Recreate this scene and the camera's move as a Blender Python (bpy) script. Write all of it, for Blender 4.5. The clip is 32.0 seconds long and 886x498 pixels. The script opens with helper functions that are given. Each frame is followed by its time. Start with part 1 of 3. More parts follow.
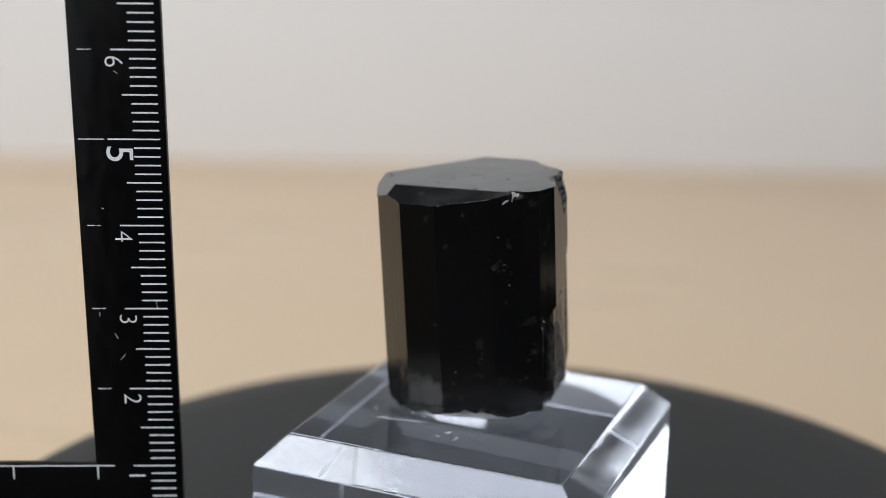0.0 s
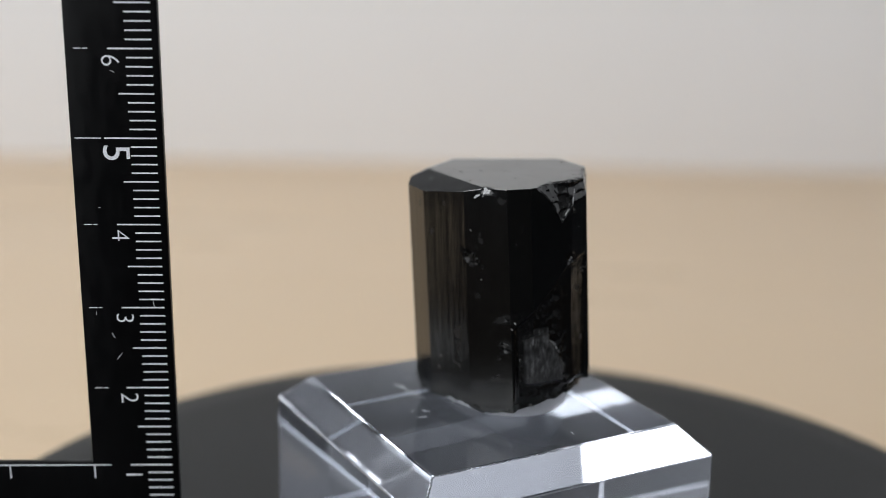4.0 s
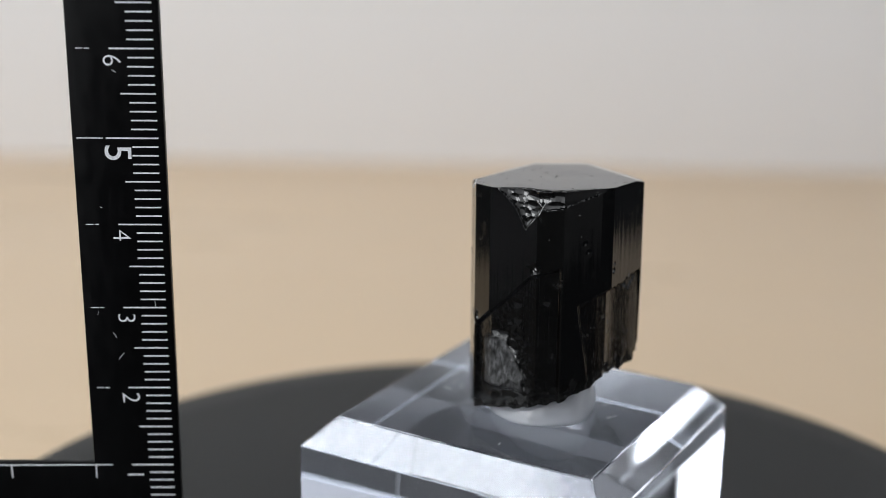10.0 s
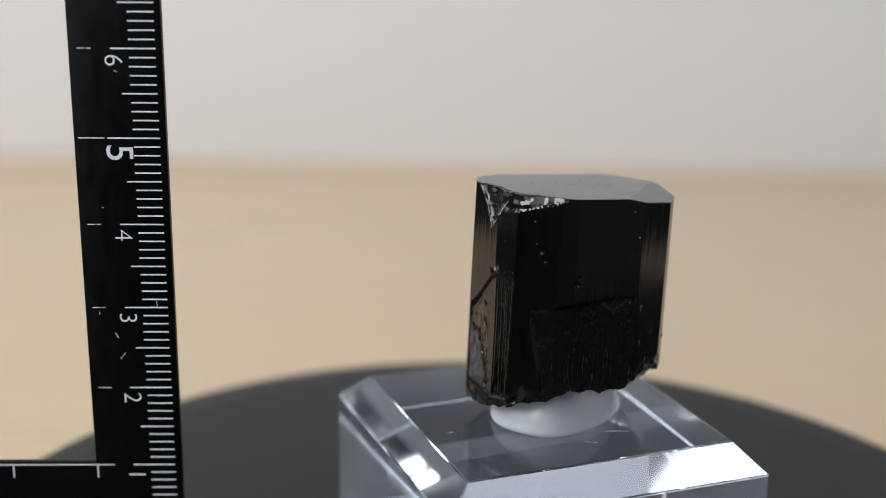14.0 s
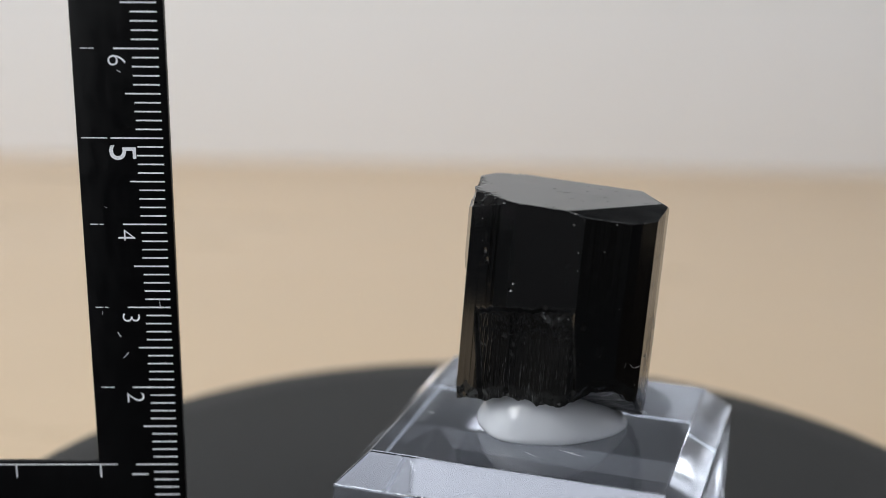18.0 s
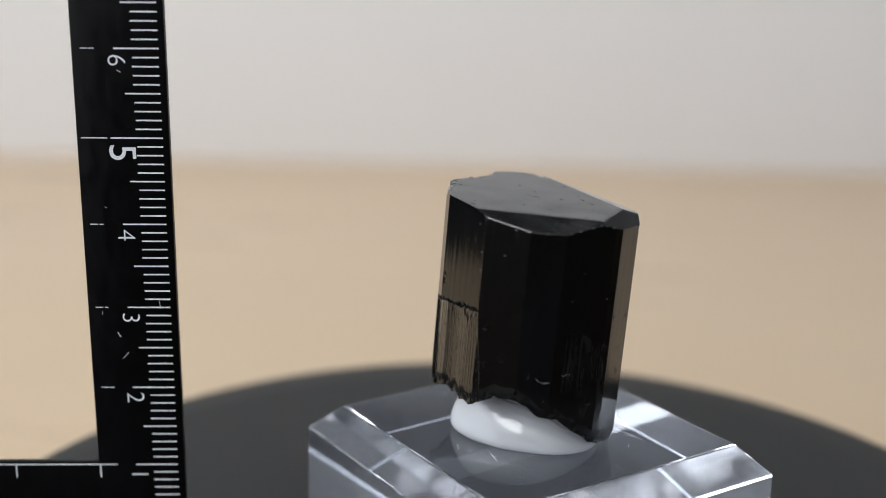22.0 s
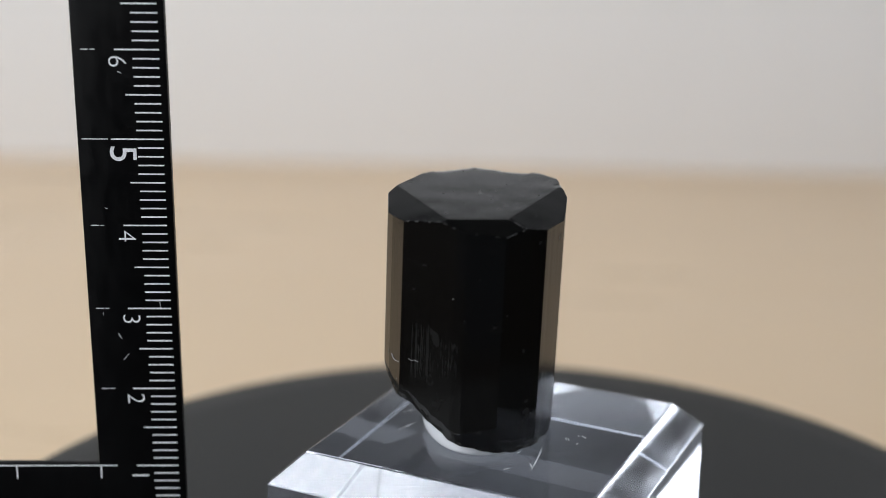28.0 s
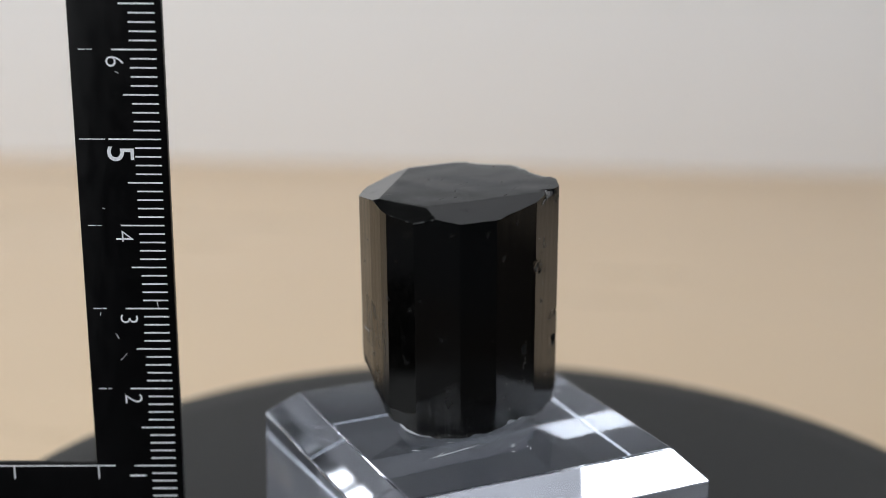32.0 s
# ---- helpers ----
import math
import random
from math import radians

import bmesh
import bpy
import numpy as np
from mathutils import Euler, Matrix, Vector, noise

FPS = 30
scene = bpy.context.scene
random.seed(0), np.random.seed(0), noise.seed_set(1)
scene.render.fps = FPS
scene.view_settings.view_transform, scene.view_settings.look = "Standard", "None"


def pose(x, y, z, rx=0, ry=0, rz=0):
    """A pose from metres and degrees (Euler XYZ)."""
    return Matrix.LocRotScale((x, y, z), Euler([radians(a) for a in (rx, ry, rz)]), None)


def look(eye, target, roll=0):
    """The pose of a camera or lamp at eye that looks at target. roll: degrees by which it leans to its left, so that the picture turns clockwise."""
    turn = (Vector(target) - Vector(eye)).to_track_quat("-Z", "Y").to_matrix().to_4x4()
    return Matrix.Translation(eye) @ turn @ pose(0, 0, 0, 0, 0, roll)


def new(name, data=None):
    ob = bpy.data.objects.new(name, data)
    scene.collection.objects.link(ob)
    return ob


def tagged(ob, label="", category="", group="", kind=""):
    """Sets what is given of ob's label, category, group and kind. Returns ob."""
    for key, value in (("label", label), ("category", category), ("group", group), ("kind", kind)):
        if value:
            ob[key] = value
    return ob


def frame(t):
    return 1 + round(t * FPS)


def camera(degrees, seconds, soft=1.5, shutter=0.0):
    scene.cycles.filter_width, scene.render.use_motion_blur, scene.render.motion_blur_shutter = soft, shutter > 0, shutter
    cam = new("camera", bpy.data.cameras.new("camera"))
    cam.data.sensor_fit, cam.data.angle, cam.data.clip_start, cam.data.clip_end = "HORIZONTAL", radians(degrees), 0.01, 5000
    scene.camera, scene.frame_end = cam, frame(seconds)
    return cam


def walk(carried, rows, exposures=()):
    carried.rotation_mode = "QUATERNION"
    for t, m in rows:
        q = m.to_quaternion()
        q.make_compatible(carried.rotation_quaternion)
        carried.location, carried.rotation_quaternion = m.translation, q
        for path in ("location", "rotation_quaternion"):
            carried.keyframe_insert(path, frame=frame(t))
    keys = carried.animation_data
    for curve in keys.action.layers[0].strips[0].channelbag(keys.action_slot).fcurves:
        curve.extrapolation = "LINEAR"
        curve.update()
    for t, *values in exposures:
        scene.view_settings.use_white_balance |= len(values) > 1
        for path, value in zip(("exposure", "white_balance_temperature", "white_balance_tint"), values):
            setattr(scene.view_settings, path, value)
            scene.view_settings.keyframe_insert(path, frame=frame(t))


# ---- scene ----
# Lengths below are worked out in centimetres and scaled to metres by CM.
CM = 0.01
DECK = 5.0            # height of the platter's top over the table
TOP = DECK + 2.0      # height of the acrylic block's top over the table
SPIN = -9.7232        # degrees a second, clockwise from above

cam = camera(35.98, 32.0, soft=0.6)
cam.data.dof.use_dof = True
cam.data.dof.focus_distance = 0.154
cam.data.dof.aperture_fstop = 12.5

EYE = (-0.829 * CM, -15.57 * CM, (6.439 + TOP) * CM)
PITCH = 15.728


def sight(left, up):
    """The camera's pose, turned by a little to the left and up (degrees)."""
    p, y = radians(PITCH - up), radians(left)
    way = Vector((-math.sin(y) * math.cos(p), math.cos(y) * math.cos(p), -math.sin(p)))
    return look(EYE, Vector(EYE) + way, 1.186)


walk(cam, [(0.0, sight(0.071, 0.047)), (1.0, sight(0.036, 0.047)), (2.0, sight(0.0, 0.035)), (3.0, sight(-0.047, 0.0)),
           (6.0, sight(-0.071, 0.0)), (7.5, sight(-0.024, -0.01)), (9.0, sight(0.0, 0.0)), (10.5, sight(0.0, 0.0)),
           (12.0, sight(0.024, 0.0)), (13.0, sight(0.036, 0.0)), (14.0, sight(0.071, 0.0)), (17.0, sight(0.142, 0.0)),
           (18.5, sight(0.202, 0.0)), (20.0, sight(0.202, 0.0)), (22.0, sight(0.19, 0.0)), (23.0, sight(0.249, 0.0)),
           (24.5, sight(0.332, 0.047)), (25.5, sight(0.332, 0.047)), (28.0, sight(0.214, 0.047)), (30.0, sight(0.142, 0.047)),
           (32.0, sight(0.107, 0.047))])

# ---- light ----
scene.view_settings.exposure = 0.0
# light rattles about in the clear block many times before it leaves
scene.cycles.max_bounces, scene.cycles.transmission_bounces, scene.cycles.glossy_bounces = 20, 20, 20
world = bpy.data.worlds.new("world")
world.use_nodes = True
world.node_tree.nodes["Background"].inputs[0].default_value = (0.9, 0.95, 1.0, 1)
world.node_tree.nodes["Background"].inputs[1].default_value = 0.02
scene.world = world


def area_lamp(name, eye, target, sx, sy, power, colour):
    data = bpy.data.lights.new(name, "AREA")
    data.shape, data.size, data.size_y, data.energy, data.color = "RECTANGLE", sx, sy, power, colour
    ob = new(name, data)
    ob.matrix_world = look(eye, target)
    return ob


# daylight through the high wide window beside the table
area_lamp("window_light", (-0.97, -0.765, 1.05), (0.5, -0.765, 1.05), 2.09, 0.93, 48.3, (0.935, 0.966, 0.985))
# unseen weaker lamp added below it, to brighten the acrylic block
area_lamp("low_fill_light", (-0.97, -0.655, 0.395), (0.5, -0.655, 0.395), 1.47, 0.30, 2.6, (0.918, 0.964, 1.0))


# ---- materials ----
def mat(name, base, rough=0.5, metal=0.0, ior=1.5, spec=0.5):
    m = bpy.data.materials.new(name)
    m.use_nodes = True
    b = m.node_tree.nodes["Principled BSDF"]
    b.inputs["Base Color"].default_value = (*base, 1)
    b.inputs["Roughness"].default_value, b.inputs["Metallic"].default_value = rough, metal
    b.inputs["IOR"].default_value, b.inputs["Specular IOR Level"].default_value = ior, spec
    return m, m.node_tree, b


def node(tree, kind, **sockets):
    n = tree.nodes.new(kind)
    for key, value in sockets.items():
        n.inputs[key.replace("_", " ")].default_value = value
    return n


def mapped(tree, scale, kind="ShaderNodeTexNoise", **sockets):
    """A texture in the object's own space, stretched by scale."""
    co = tree.nodes.new("ShaderNodeTexCoord")
    mp = tree.nodes.new("ShaderNodeMapping")
    mp.inputs["Scale"].default_value = scale
    tex = node(tree, kind, **sockets)
    tree.links.new(co.outputs["Object"], mp.inputs["Vector"])
    tree.links.new(mp.outputs["Vector"], tex.inputs["Vector"])
    return tex


def ramp(tree, source, stops):
    r = tree.nodes.new("ShaderNodeValToRGB")
    while len(r.color_ramp.elements) < len(stops):
        r.color_ramp.elements.new(0.5)
    for e, (p, c) in zip(r.color_ramp.elements, stops):
        e.position, e.color = p, (*c, 1)
    tree.links.new(source, r.inputs["Fac"])
    return r


def maprange(tree, source, a, b, c, d):
    r = node(tree, "ShaderNodeMapRange", From_Min=a, From_Max=b, To_Min=c, To_Max=d)
    tree.links.new(source, r.inputs["Value"])
    return r.outputs[0]


def bump(tree, b, source, strength, distance):
    n = node(tree, "ShaderNodeBump", Strength=strength, Distance=distance)
    tree.links.new(source, n.inputs["Height"])
    tree.links.new(n.outputs[0], b.inputs["Normal"])
    return n


# light wood of the table
WOOD, wt, wb = mat("light_wood", (0.5, 0.4, 0.29), 0.45)
grain = mapped(wt, (3.0, 55.0, 55.0), Scale=1.0, Detail=6.0, Distortion=0.6)
tone = mapped(wt, (1.2, 6.0, 6.0), Scale=1.0, Detail=2.0)
mixg = node(wt, "ShaderNodeMath")
mixg.operation = "MULTIPLY_ADD"
mixg.inputs[1].default_value = 0.6
wt.links.new(grain.outputs[0], mixg.inputs[0])
wt.links.new(maprange(wt, tone.outputs[0], 0.3, 0.7, 0.1, 0.3), mixg.inputs[2])
wt.links.new(ramp(wt, mixg.outputs[0], [(0.25, (0.607, 0.457, 0.298)), (0.8, (0.675, 0.514, 0.349))]).outputs[0], wb.inputs["Base Color"])
wt.links.new(maprange(wt, grain.outputs[0], 0.3, 0.7, 0.26, 0.4), wb.inputs["Roughness"])
bump(wt, wb, grain.outputs[0], 0.15, 0.0003)

# painted wall
PAINT, pt, pb = mat("white_wall_paint", (0.8, 0.79, 0.79), 0.7)
pn = mapped(pt, (60, 60, 60), Scale=1.0, Detail=5.0)
pl = mapped(pt, (2, 2, 2), Scale=1.0, Detail=2.0)
pt.links.new(ramp(pt, pl.outputs[0], [(0.35, (0.745, 0.742, 0.755)), (0.65, (0.77, 0.767, 0.78))]).outputs[0], pb.inputs["Base Color"])
bump(pt, pb, pn.outputs[0], 0.12, 0.0006)



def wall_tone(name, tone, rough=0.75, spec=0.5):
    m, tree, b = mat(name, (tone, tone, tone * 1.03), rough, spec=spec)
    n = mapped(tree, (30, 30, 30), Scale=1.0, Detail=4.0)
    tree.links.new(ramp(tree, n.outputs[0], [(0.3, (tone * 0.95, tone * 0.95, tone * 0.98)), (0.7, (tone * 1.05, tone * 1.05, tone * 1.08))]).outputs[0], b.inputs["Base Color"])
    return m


# tones that put bright and dim zones into the unseen walls
PALE = wall_tone("pale_grey_reflection_tone", 0.47)
GREY = wall_tone("grey_reflection_tone", 0.18)
WHITE = wall_tone("white_reflection_tone", 0.8)
LIGHT = wall_tone("light_grey_reflection_tone", 0.6)
DULL = wall_tone("dull_grey_reflection_tone", 0.105)
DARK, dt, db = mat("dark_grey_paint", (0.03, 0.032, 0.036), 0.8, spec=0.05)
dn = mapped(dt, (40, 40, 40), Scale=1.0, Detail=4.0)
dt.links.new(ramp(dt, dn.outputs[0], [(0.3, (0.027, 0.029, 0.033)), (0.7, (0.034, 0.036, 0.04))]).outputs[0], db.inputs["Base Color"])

# matt black of the platter
MATT, mt, mb = mat("matt_black_plastic", (0.022, 0.022, 0.022), 0.6)
mn = mapped(mt, (2500, 2500, 2500), Scale=1.0, Detail=3.0)
mt.links.new(ramp(mt, mn.outputs[0], [(0.3, (0.019, 0.019, 0.019)), (0.7, (0.026, 0.026, 0.0255))]).outputs[0], mb.inputs["Base Color"])
mt.links.new(maprange(mt, mn.outputs[0], 0.3, 0.7, 0.5, 0.68), mb.inputs["Roughness"])
bump(mt, mb, mn.outputs[0], 0.25, 0.00005)

# smooth black of the ruler
INK, it, ib = mat("black_ruler_plastic", (0.002, 0.002, 0.0024), 0.35, spec=0.13)
inn = mapped(it, (900, 900, 300), Scale=1.0, Detail=4.0)
it.links.new(maprange(it, inn.outputs[0], 0.35, 0.75, 0.28, 0.5), ib.inputs["Roughness"])
bump(it, ib, inn.outputs[0], 0.05, 0.00003)
PRINT, prt, prb = mat("white_print", (0.62, 0.63, 0.66), 0.5)
prn = mapped(prt, (3500, 3500, 3500), Scale=1.0, Detail=3.0)
prt.links.new(ramp(prt, prn.outputs[0], [(0.3, (0.74, 0.75, 0.79)), (0.5, (0.9, 0.92, 0.96))]).outputs[0], prb.inputs["Base Color"])

# clear acrylic
ACRYL, at, ab = mat("clear_acrylic", (0.85, 0.895, 1.0), 0.0, ior=1.49)
ab.inputs["Transmission Weight"].default_value = 1.0
# the sawn and buffed slopes of the block: polished less well
SAWN, swt, swb = mat("sawn_acrylic", (0.85, 0.895, 1.0), 0.03, ior=1.49)
swb.inputs["Transmission Weight"].default_value = 1.0
swn = mapped(swt, (160, 160, 160), Scale=1.0, Detail=4.0)
swt.links.new(maprange(swt, swn.outputs[0], 0.3, 0.75, 0.05, 0.10), swb.inputs["Roughness"])
BUFFED, _, bub = mat("buffed_acrylic", (0.85, 0.895, 1.0), 0.02, ior=1.49)
bub.inputs["Transmission Weight"].default_value = 1.0
FROST, _, fsb = mat("frosted_acrylic_edge", (0.8, 0.85, 0.95), 0.5, ior=1.49)
fsb.inputs["Transmission Weight"].default_value = 0.35
SCUFF, _, sb = mat("scuffed_acrylic", (0.75, 0.77, 0.8), 0.6)
sb.inputs["Alpha"].default_value = 0.75
SAWLINE, _, slb = mat("faint_saw_mark", (0.75, 0.78, 0.85), 0.5)
slb.inputs["Alpha"].default_value = 0.16

# white adhesive putty
PUTTY, ut, ub = mat("white_putty", (0.52, 0.535, 0.57), 0.05, spec=0.75)
ub.inputs["Subsurface Weight"].default_value = 0.6
ub.inputs["Subsurface Radius"].default_value = (0.004, 0.004, 0.004)
ub.inputs["Subsurface Scale"].default_value = 1.0
un = mapped(ut, (500, 500, 500), Scale=1.0, Detail=2.0)
bump(ut, ub, un.outputs[0], 0.03, 0.0002)

# black tourmaline: glossy sides with upright striae, duller top and broken spots
STONE, st, sbs = mat("black_tourmaline", (0.0012, 0.0011, 0.001), 0.1, ior=1.63)
worn = st.nodes.new("ShaderNodeAttribute")
worn.attribute_name = "worn"
lid = st.nodes.new("ShaderNodeAttribute")
lid.attribute_name = "lid"
striae = mapped(st, (2800, 2800, 22), Scale=1.0, Detail=5.0, Roughness=0.65)
grit = mapped(st, (5500, 5500, 3000), Scale=1.0, Detail=4.0)
fine = node(st, "ShaderNodeMix")
st.links.new(lid.outputs["Fac"], fine.inputs[0])
st.links.new(striae.outputs[0], fine.inputs[2])
st.links.new(grit.outputs[0], fine.inputs[3])
fibre = st.nodes.new("ShaderNodeAttribute")
fibre.attribute_name = "fibre"
fibres = mapped(st, (4500, 4500, 160), Scale=1.0, Detail=4.0, Roughness=0.6)
rough_kind = node(st, "ShaderNodeMix")
st.links.new(fibre.outputs["Fac"], rough_kind.inputs[0])
st.links.new(grit.outputs[0], rough_kind.inputs[2])
st.links.new(fibres.outputs[0], rough_kind.inputs[3])
relief = node(st, "ShaderNodeMix")
st.links.new(maprange(st, worn.outputs["Fac"], 0.0, 0.25, 0.0, 1.0), relief.inputs[0])
st.links.new(fine.outputs[0], relief.inputs[2])
st.links.new(rough_kind.outputs[0], relief.inputs[3])
bmp = bump(st, sbs, relief.outputs[0], 0.3, 0.00004)
keen = node(st, "ShaderNodeMath")
st.links.new(maprange(st, worn.outputs["Fac"], 0, 1, 0.08, 1.0), keen.inputs[0])
lined = st.nodes.new("ShaderNodeAttribute")
lined.attribute_name = "lined"
st.links.new(maprange(st, lined.outputs["Fac"], 0, 1, 0.0, 0.42), keen.inputs[1])
st.links.new(keen.outputs[0], bmp.inputs["Strength"])
patch = mapped(st, (140, 140, 60), Scale=1.0, Detail=4.0)
r1 = maprange(st, patch.outputs[0], 0.4, 0.75, 0.035, 0.12)
smear = mapped(st, (420, 420, 420), Scale=1.0, Detail=3.0)
r0 = node(st, "ShaderNodeMath")
st.links.new(r1, r0.inputs[0])
pits = mapped(st, (1500, 700, 1500), Scale=1.0, Detail=3.0)
marks = node(st, "ShaderNodeMix")
st.links.new(lid.outputs["Fac"], marks.inputs[0])
st.links.new(maprange(st, smear.outputs[0], 0.62, 0.72, 0.0, 0.22), marks.inputs[2])
st.links.new(maprange(st, pits.outputs[0], 0.65, 0.72, 0.0, 0.3), marks.inputs[3])
st.links.new(marks.outputs[0], r0.inputs[1])
r2 = node(st, "ShaderNodeMath")
r2.operation = "MULTIPLY_ADD"
r2.inputs[1].default_value = 0.35
st.links.new(maprange(st, worn.outputs["Fac"], 0.35, 1.0, 0.1, 1.0), r2.inputs[0])
st.links.new(r0.outputs[0], r2.inputs[2])
r3 = node(st, "ShaderNodeMath")
r3.operation = "MULTIPLY_ADD"
r3.inputs[1].default_value = 0.03
st.links.new(lid.outputs["Fac"], r3.inputs[0])
st.links.new(r2.outputs[0], r3.inputs[2])
r4 = node(st, "ShaderNodeMath")
r4.operation = "MULTIPLY_ADD"
r4.inputs[1].default_value = 0.04
st.links.new(lined.outputs["Fac"], r4.inputs[0])
st.links.new(r3.outputs[0], r4.inputs[2])
rubbed = st.nodes.new("ShaderNodeAttribute")
rubbed.attribute_name = "rubbed"
r5 = node(st, "ShaderNodeMath")
r5.operation = "MULTIPLY_ADD"
r5.inputs[1].default_value = 0.3
st.links.new(rubbed.outputs["Fac"], r5.inputs[0])
st.links.new(r4.outputs[0], r5.inputs[2])
st.links.new(r5.outputs[0], sbs.inputs["Roughness"])
# grey crushed stone where it is broken, and a few specks of dust
crush = ramp(st, worn.outputs["Fac"], [(0.66, (0.0012, 0.0011, 0.001)), (1.0, (0.10, 0.101, 0.105))])
pitted = mapped(st, (3200, 3200, 1300), Scale=1.0, Detail=5.0, Roughness=0.7)
crumb = node(st, "ShaderNodeMix")
crumb.data_type, crumb.blend_type = "RGBA", "MULTIPLY"
crumb.inputs[0].default_value = 1.0
st.links.new(crush.outputs[0], crumb.inputs[6])
st.links.new(ramp(st, pitted.outputs[0], [(0.38, (0.03, 0.03, 0.03)), (0.62, (1.6, 1.6, 1.6))]).outputs[0], crumb.inputs[7])
dust = mapped(st, (620, 620, 620), kind="ShaderNodeTexVoronoi", Scale=1.0)
spot = maprange(st, dust.outputs["Distance"], 0.035, 0.06, 1.0, 0.0)
sparse = node(st, "ShaderNodeSeparateColor")
st.links.new(dust.outputs["Color"], sparse.inputs[0])
few = maprange(st, sparse.outputs[0], 0.86, 0.88, 0.0, 1.0)
both = node(st, "ShaderNodeMath")
both.operation = "MULTIPLY"
st.links.new(spot, both.inputs[0])
st.links.new(few, both.inputs[1])
shade = node(st, "ShaderNodeMix")
shade.data_type = "RGBA"
st.links.new(both.outputs[0], shade.inputs[0])
film = node(st, "ShaderNodeMix")
film.data_type = "RGBA"
st.links.new(lid.outputs["Fac"], film.inputs[0])
st.links.new(crumb.outputs[2], film.inputs[6])
film.inputs[7].default_value = (0.011, 0.011, 0.0105, 1)
st.links.new(film.outputs[2], shade.inputs[6])
shade.inputs[7].default_value = (0.35, 0.35, 0.34, 1)
st.links.new(shade.outputs[2], sbs.inputs["Base Color"])



# ---- mesh helpers ----
def mesh_of(name, bm, material, smooth=None):
    me = bpy.data.meshes.new(name)
    bm.to_mesh(me)
    bm.free()
    me.materials.append(material)
    if smooth is not None:
        me.shade_smooth()
        me.set_sharp_from_angle(angle=radians(smooth))
    return me


def part(name, bm, material, parent, label="", smooth=None):
    ob = new(name, mesh_of(name, bm, material, smooth))
    ob.parent = parent
    return tagged(ob, label)


def box(x0, y0, z0, x1, y1, z1, bevel=0.0, segments=2, bm=None):
    """A box in centimetres, with rounded edges."""
    bm = bm or bmesh.new()
    made = bmesh.ops.create_cube(bm, size=1)["verts"]
    for v in made:
        v.co = Vector(((x0 + x1) / 2 + v.co.x * (x1 - x0), (y0 + y1) / 2 + v.co.y * (y1 - y0), (z0 + z1) / 2 + v.co.z * (z1 - z0))) * CM
    if bevel:
        edges = {e for v in made for e in v.link_edges}
        bmesh.ops.bevel(bm, geom=list(edges), offset=bevel * CM, segments=segments, affect="EDGES", profile=0.5)
    return bm


def lathe(profile, steps=128):
    """A turned body from (radius, height) pairs in centimetres, closed at the ends."""
    bm = bmesh.new()
    rings = []
    for r, z in profile:
        rings.append([bm.verts.new((r * math.cos(2 * math.pi * i / steps) * CM, r * math.sin(2 * math.pi * i / steps) * CM, z * CM)) for i in range(steps)])
    for a, b in zip(rings, rings[1:]):
        for i in range(steps):
            j = (i + 1) % steps
            bm.faces.new((a[i], a[j], b[j], b[i]))
    bm.faces.new(list(reversed(rings[0])))
    bm.faces.new(rings[-1])
    return bm


# ---- the room ----
def slab(name, x0, y0, z0, x1, y1, z1, label, material=PAINT):
    return tagged(new(name, mesh_of(name, box(x0, y0, z0, x1, y1, z1), material)), label, name.split("_")[0], kind="structure")


HIGH = 160            # the ceiling's height over the table
# unseen walls: added tone bands set how bright the crystal and block mirror them
slab("wall_north", -105, 70, -75, 100, 80, 35.5, "unseen wall, lower part toned pale grey for reflections", PALE)
slab("wall_north", -105, 70, 35.5, 100, 80, 54, "unseen wall, grey band added for reflections", GREY)
slab("wall_north", -105, 70, 54, 100, 80, 86, "unseen wall, dark grey band added to darken reflections", DARK)
slab("wall_north", -105, 70, 86, 100, 80, HIGH, "unseen wall, upper part toned light grey for reflections", LIGHT)
slab("wall_south", -105, -200, -75, 100, -190, 36, "unseen wall, lower part toned dull grey for reflections", DULL)
slab("wall_south", -105, -200, 36, 100, -190, HIGH, "unseen wall, upper part toned white for reflections")
slab("wall_east", 100, -200, -75, 110, -22, 112, "unseen wall, lower part toned dull grey for reflections", DULL)
slab("wall_east", 100, -200, 112, 110, -22, HIGH, "unseen wall, upper part toned white for reflections", WHITE)
slab("wall_east", 100, -22, -75, 110, 80, 2, "unseen wall, lower part toned dark grey for reflections", DARK)
slab("wall_east", 100, -22, 2, 110, 80, HIGH, "unseen wall, upper part toned white for reflections", WHITE)
slab("wall_west", -105, -200, -75, -95, 80, 24, "plain white painted wall under the window")
slab("wall_west", -105, -200, 152, -95, 80, HIGH, "plain white painted wall over the window")
slab("wall_west", -105, -200, 24, -95, -185, 152, "plain white painted wall beside the window")
slab("wall_west", -105, 28, 24, -95, 80, 152, "plain white painted wall beside the window")
slab("wall_west", -105, 8, 24, -95, 28, 58, "plain white painted wall beside the added low lamp")
slab("wall_west", -105, -185, 24, -95, -139, 58, "plain white painted wall beside the added low lamp")
# unseen bar added between the window and the low fill lamp
tagged(new("lamp_divider", mesh_of("lamp_divider", box(-102, -185, 55, -96, 28, 58, 0.3), WHITE, 30)), "unseen white bar between the window and the added low lamp", "window frame", kind="structure")
slab("ceiling", -105, -200, HIGH, 110, 80, HIGH + 10, "plain dark grey ceiling", DARK)
slab("floor", -105, -200, -85, 110, 80, -75, "dark floor", DARK)

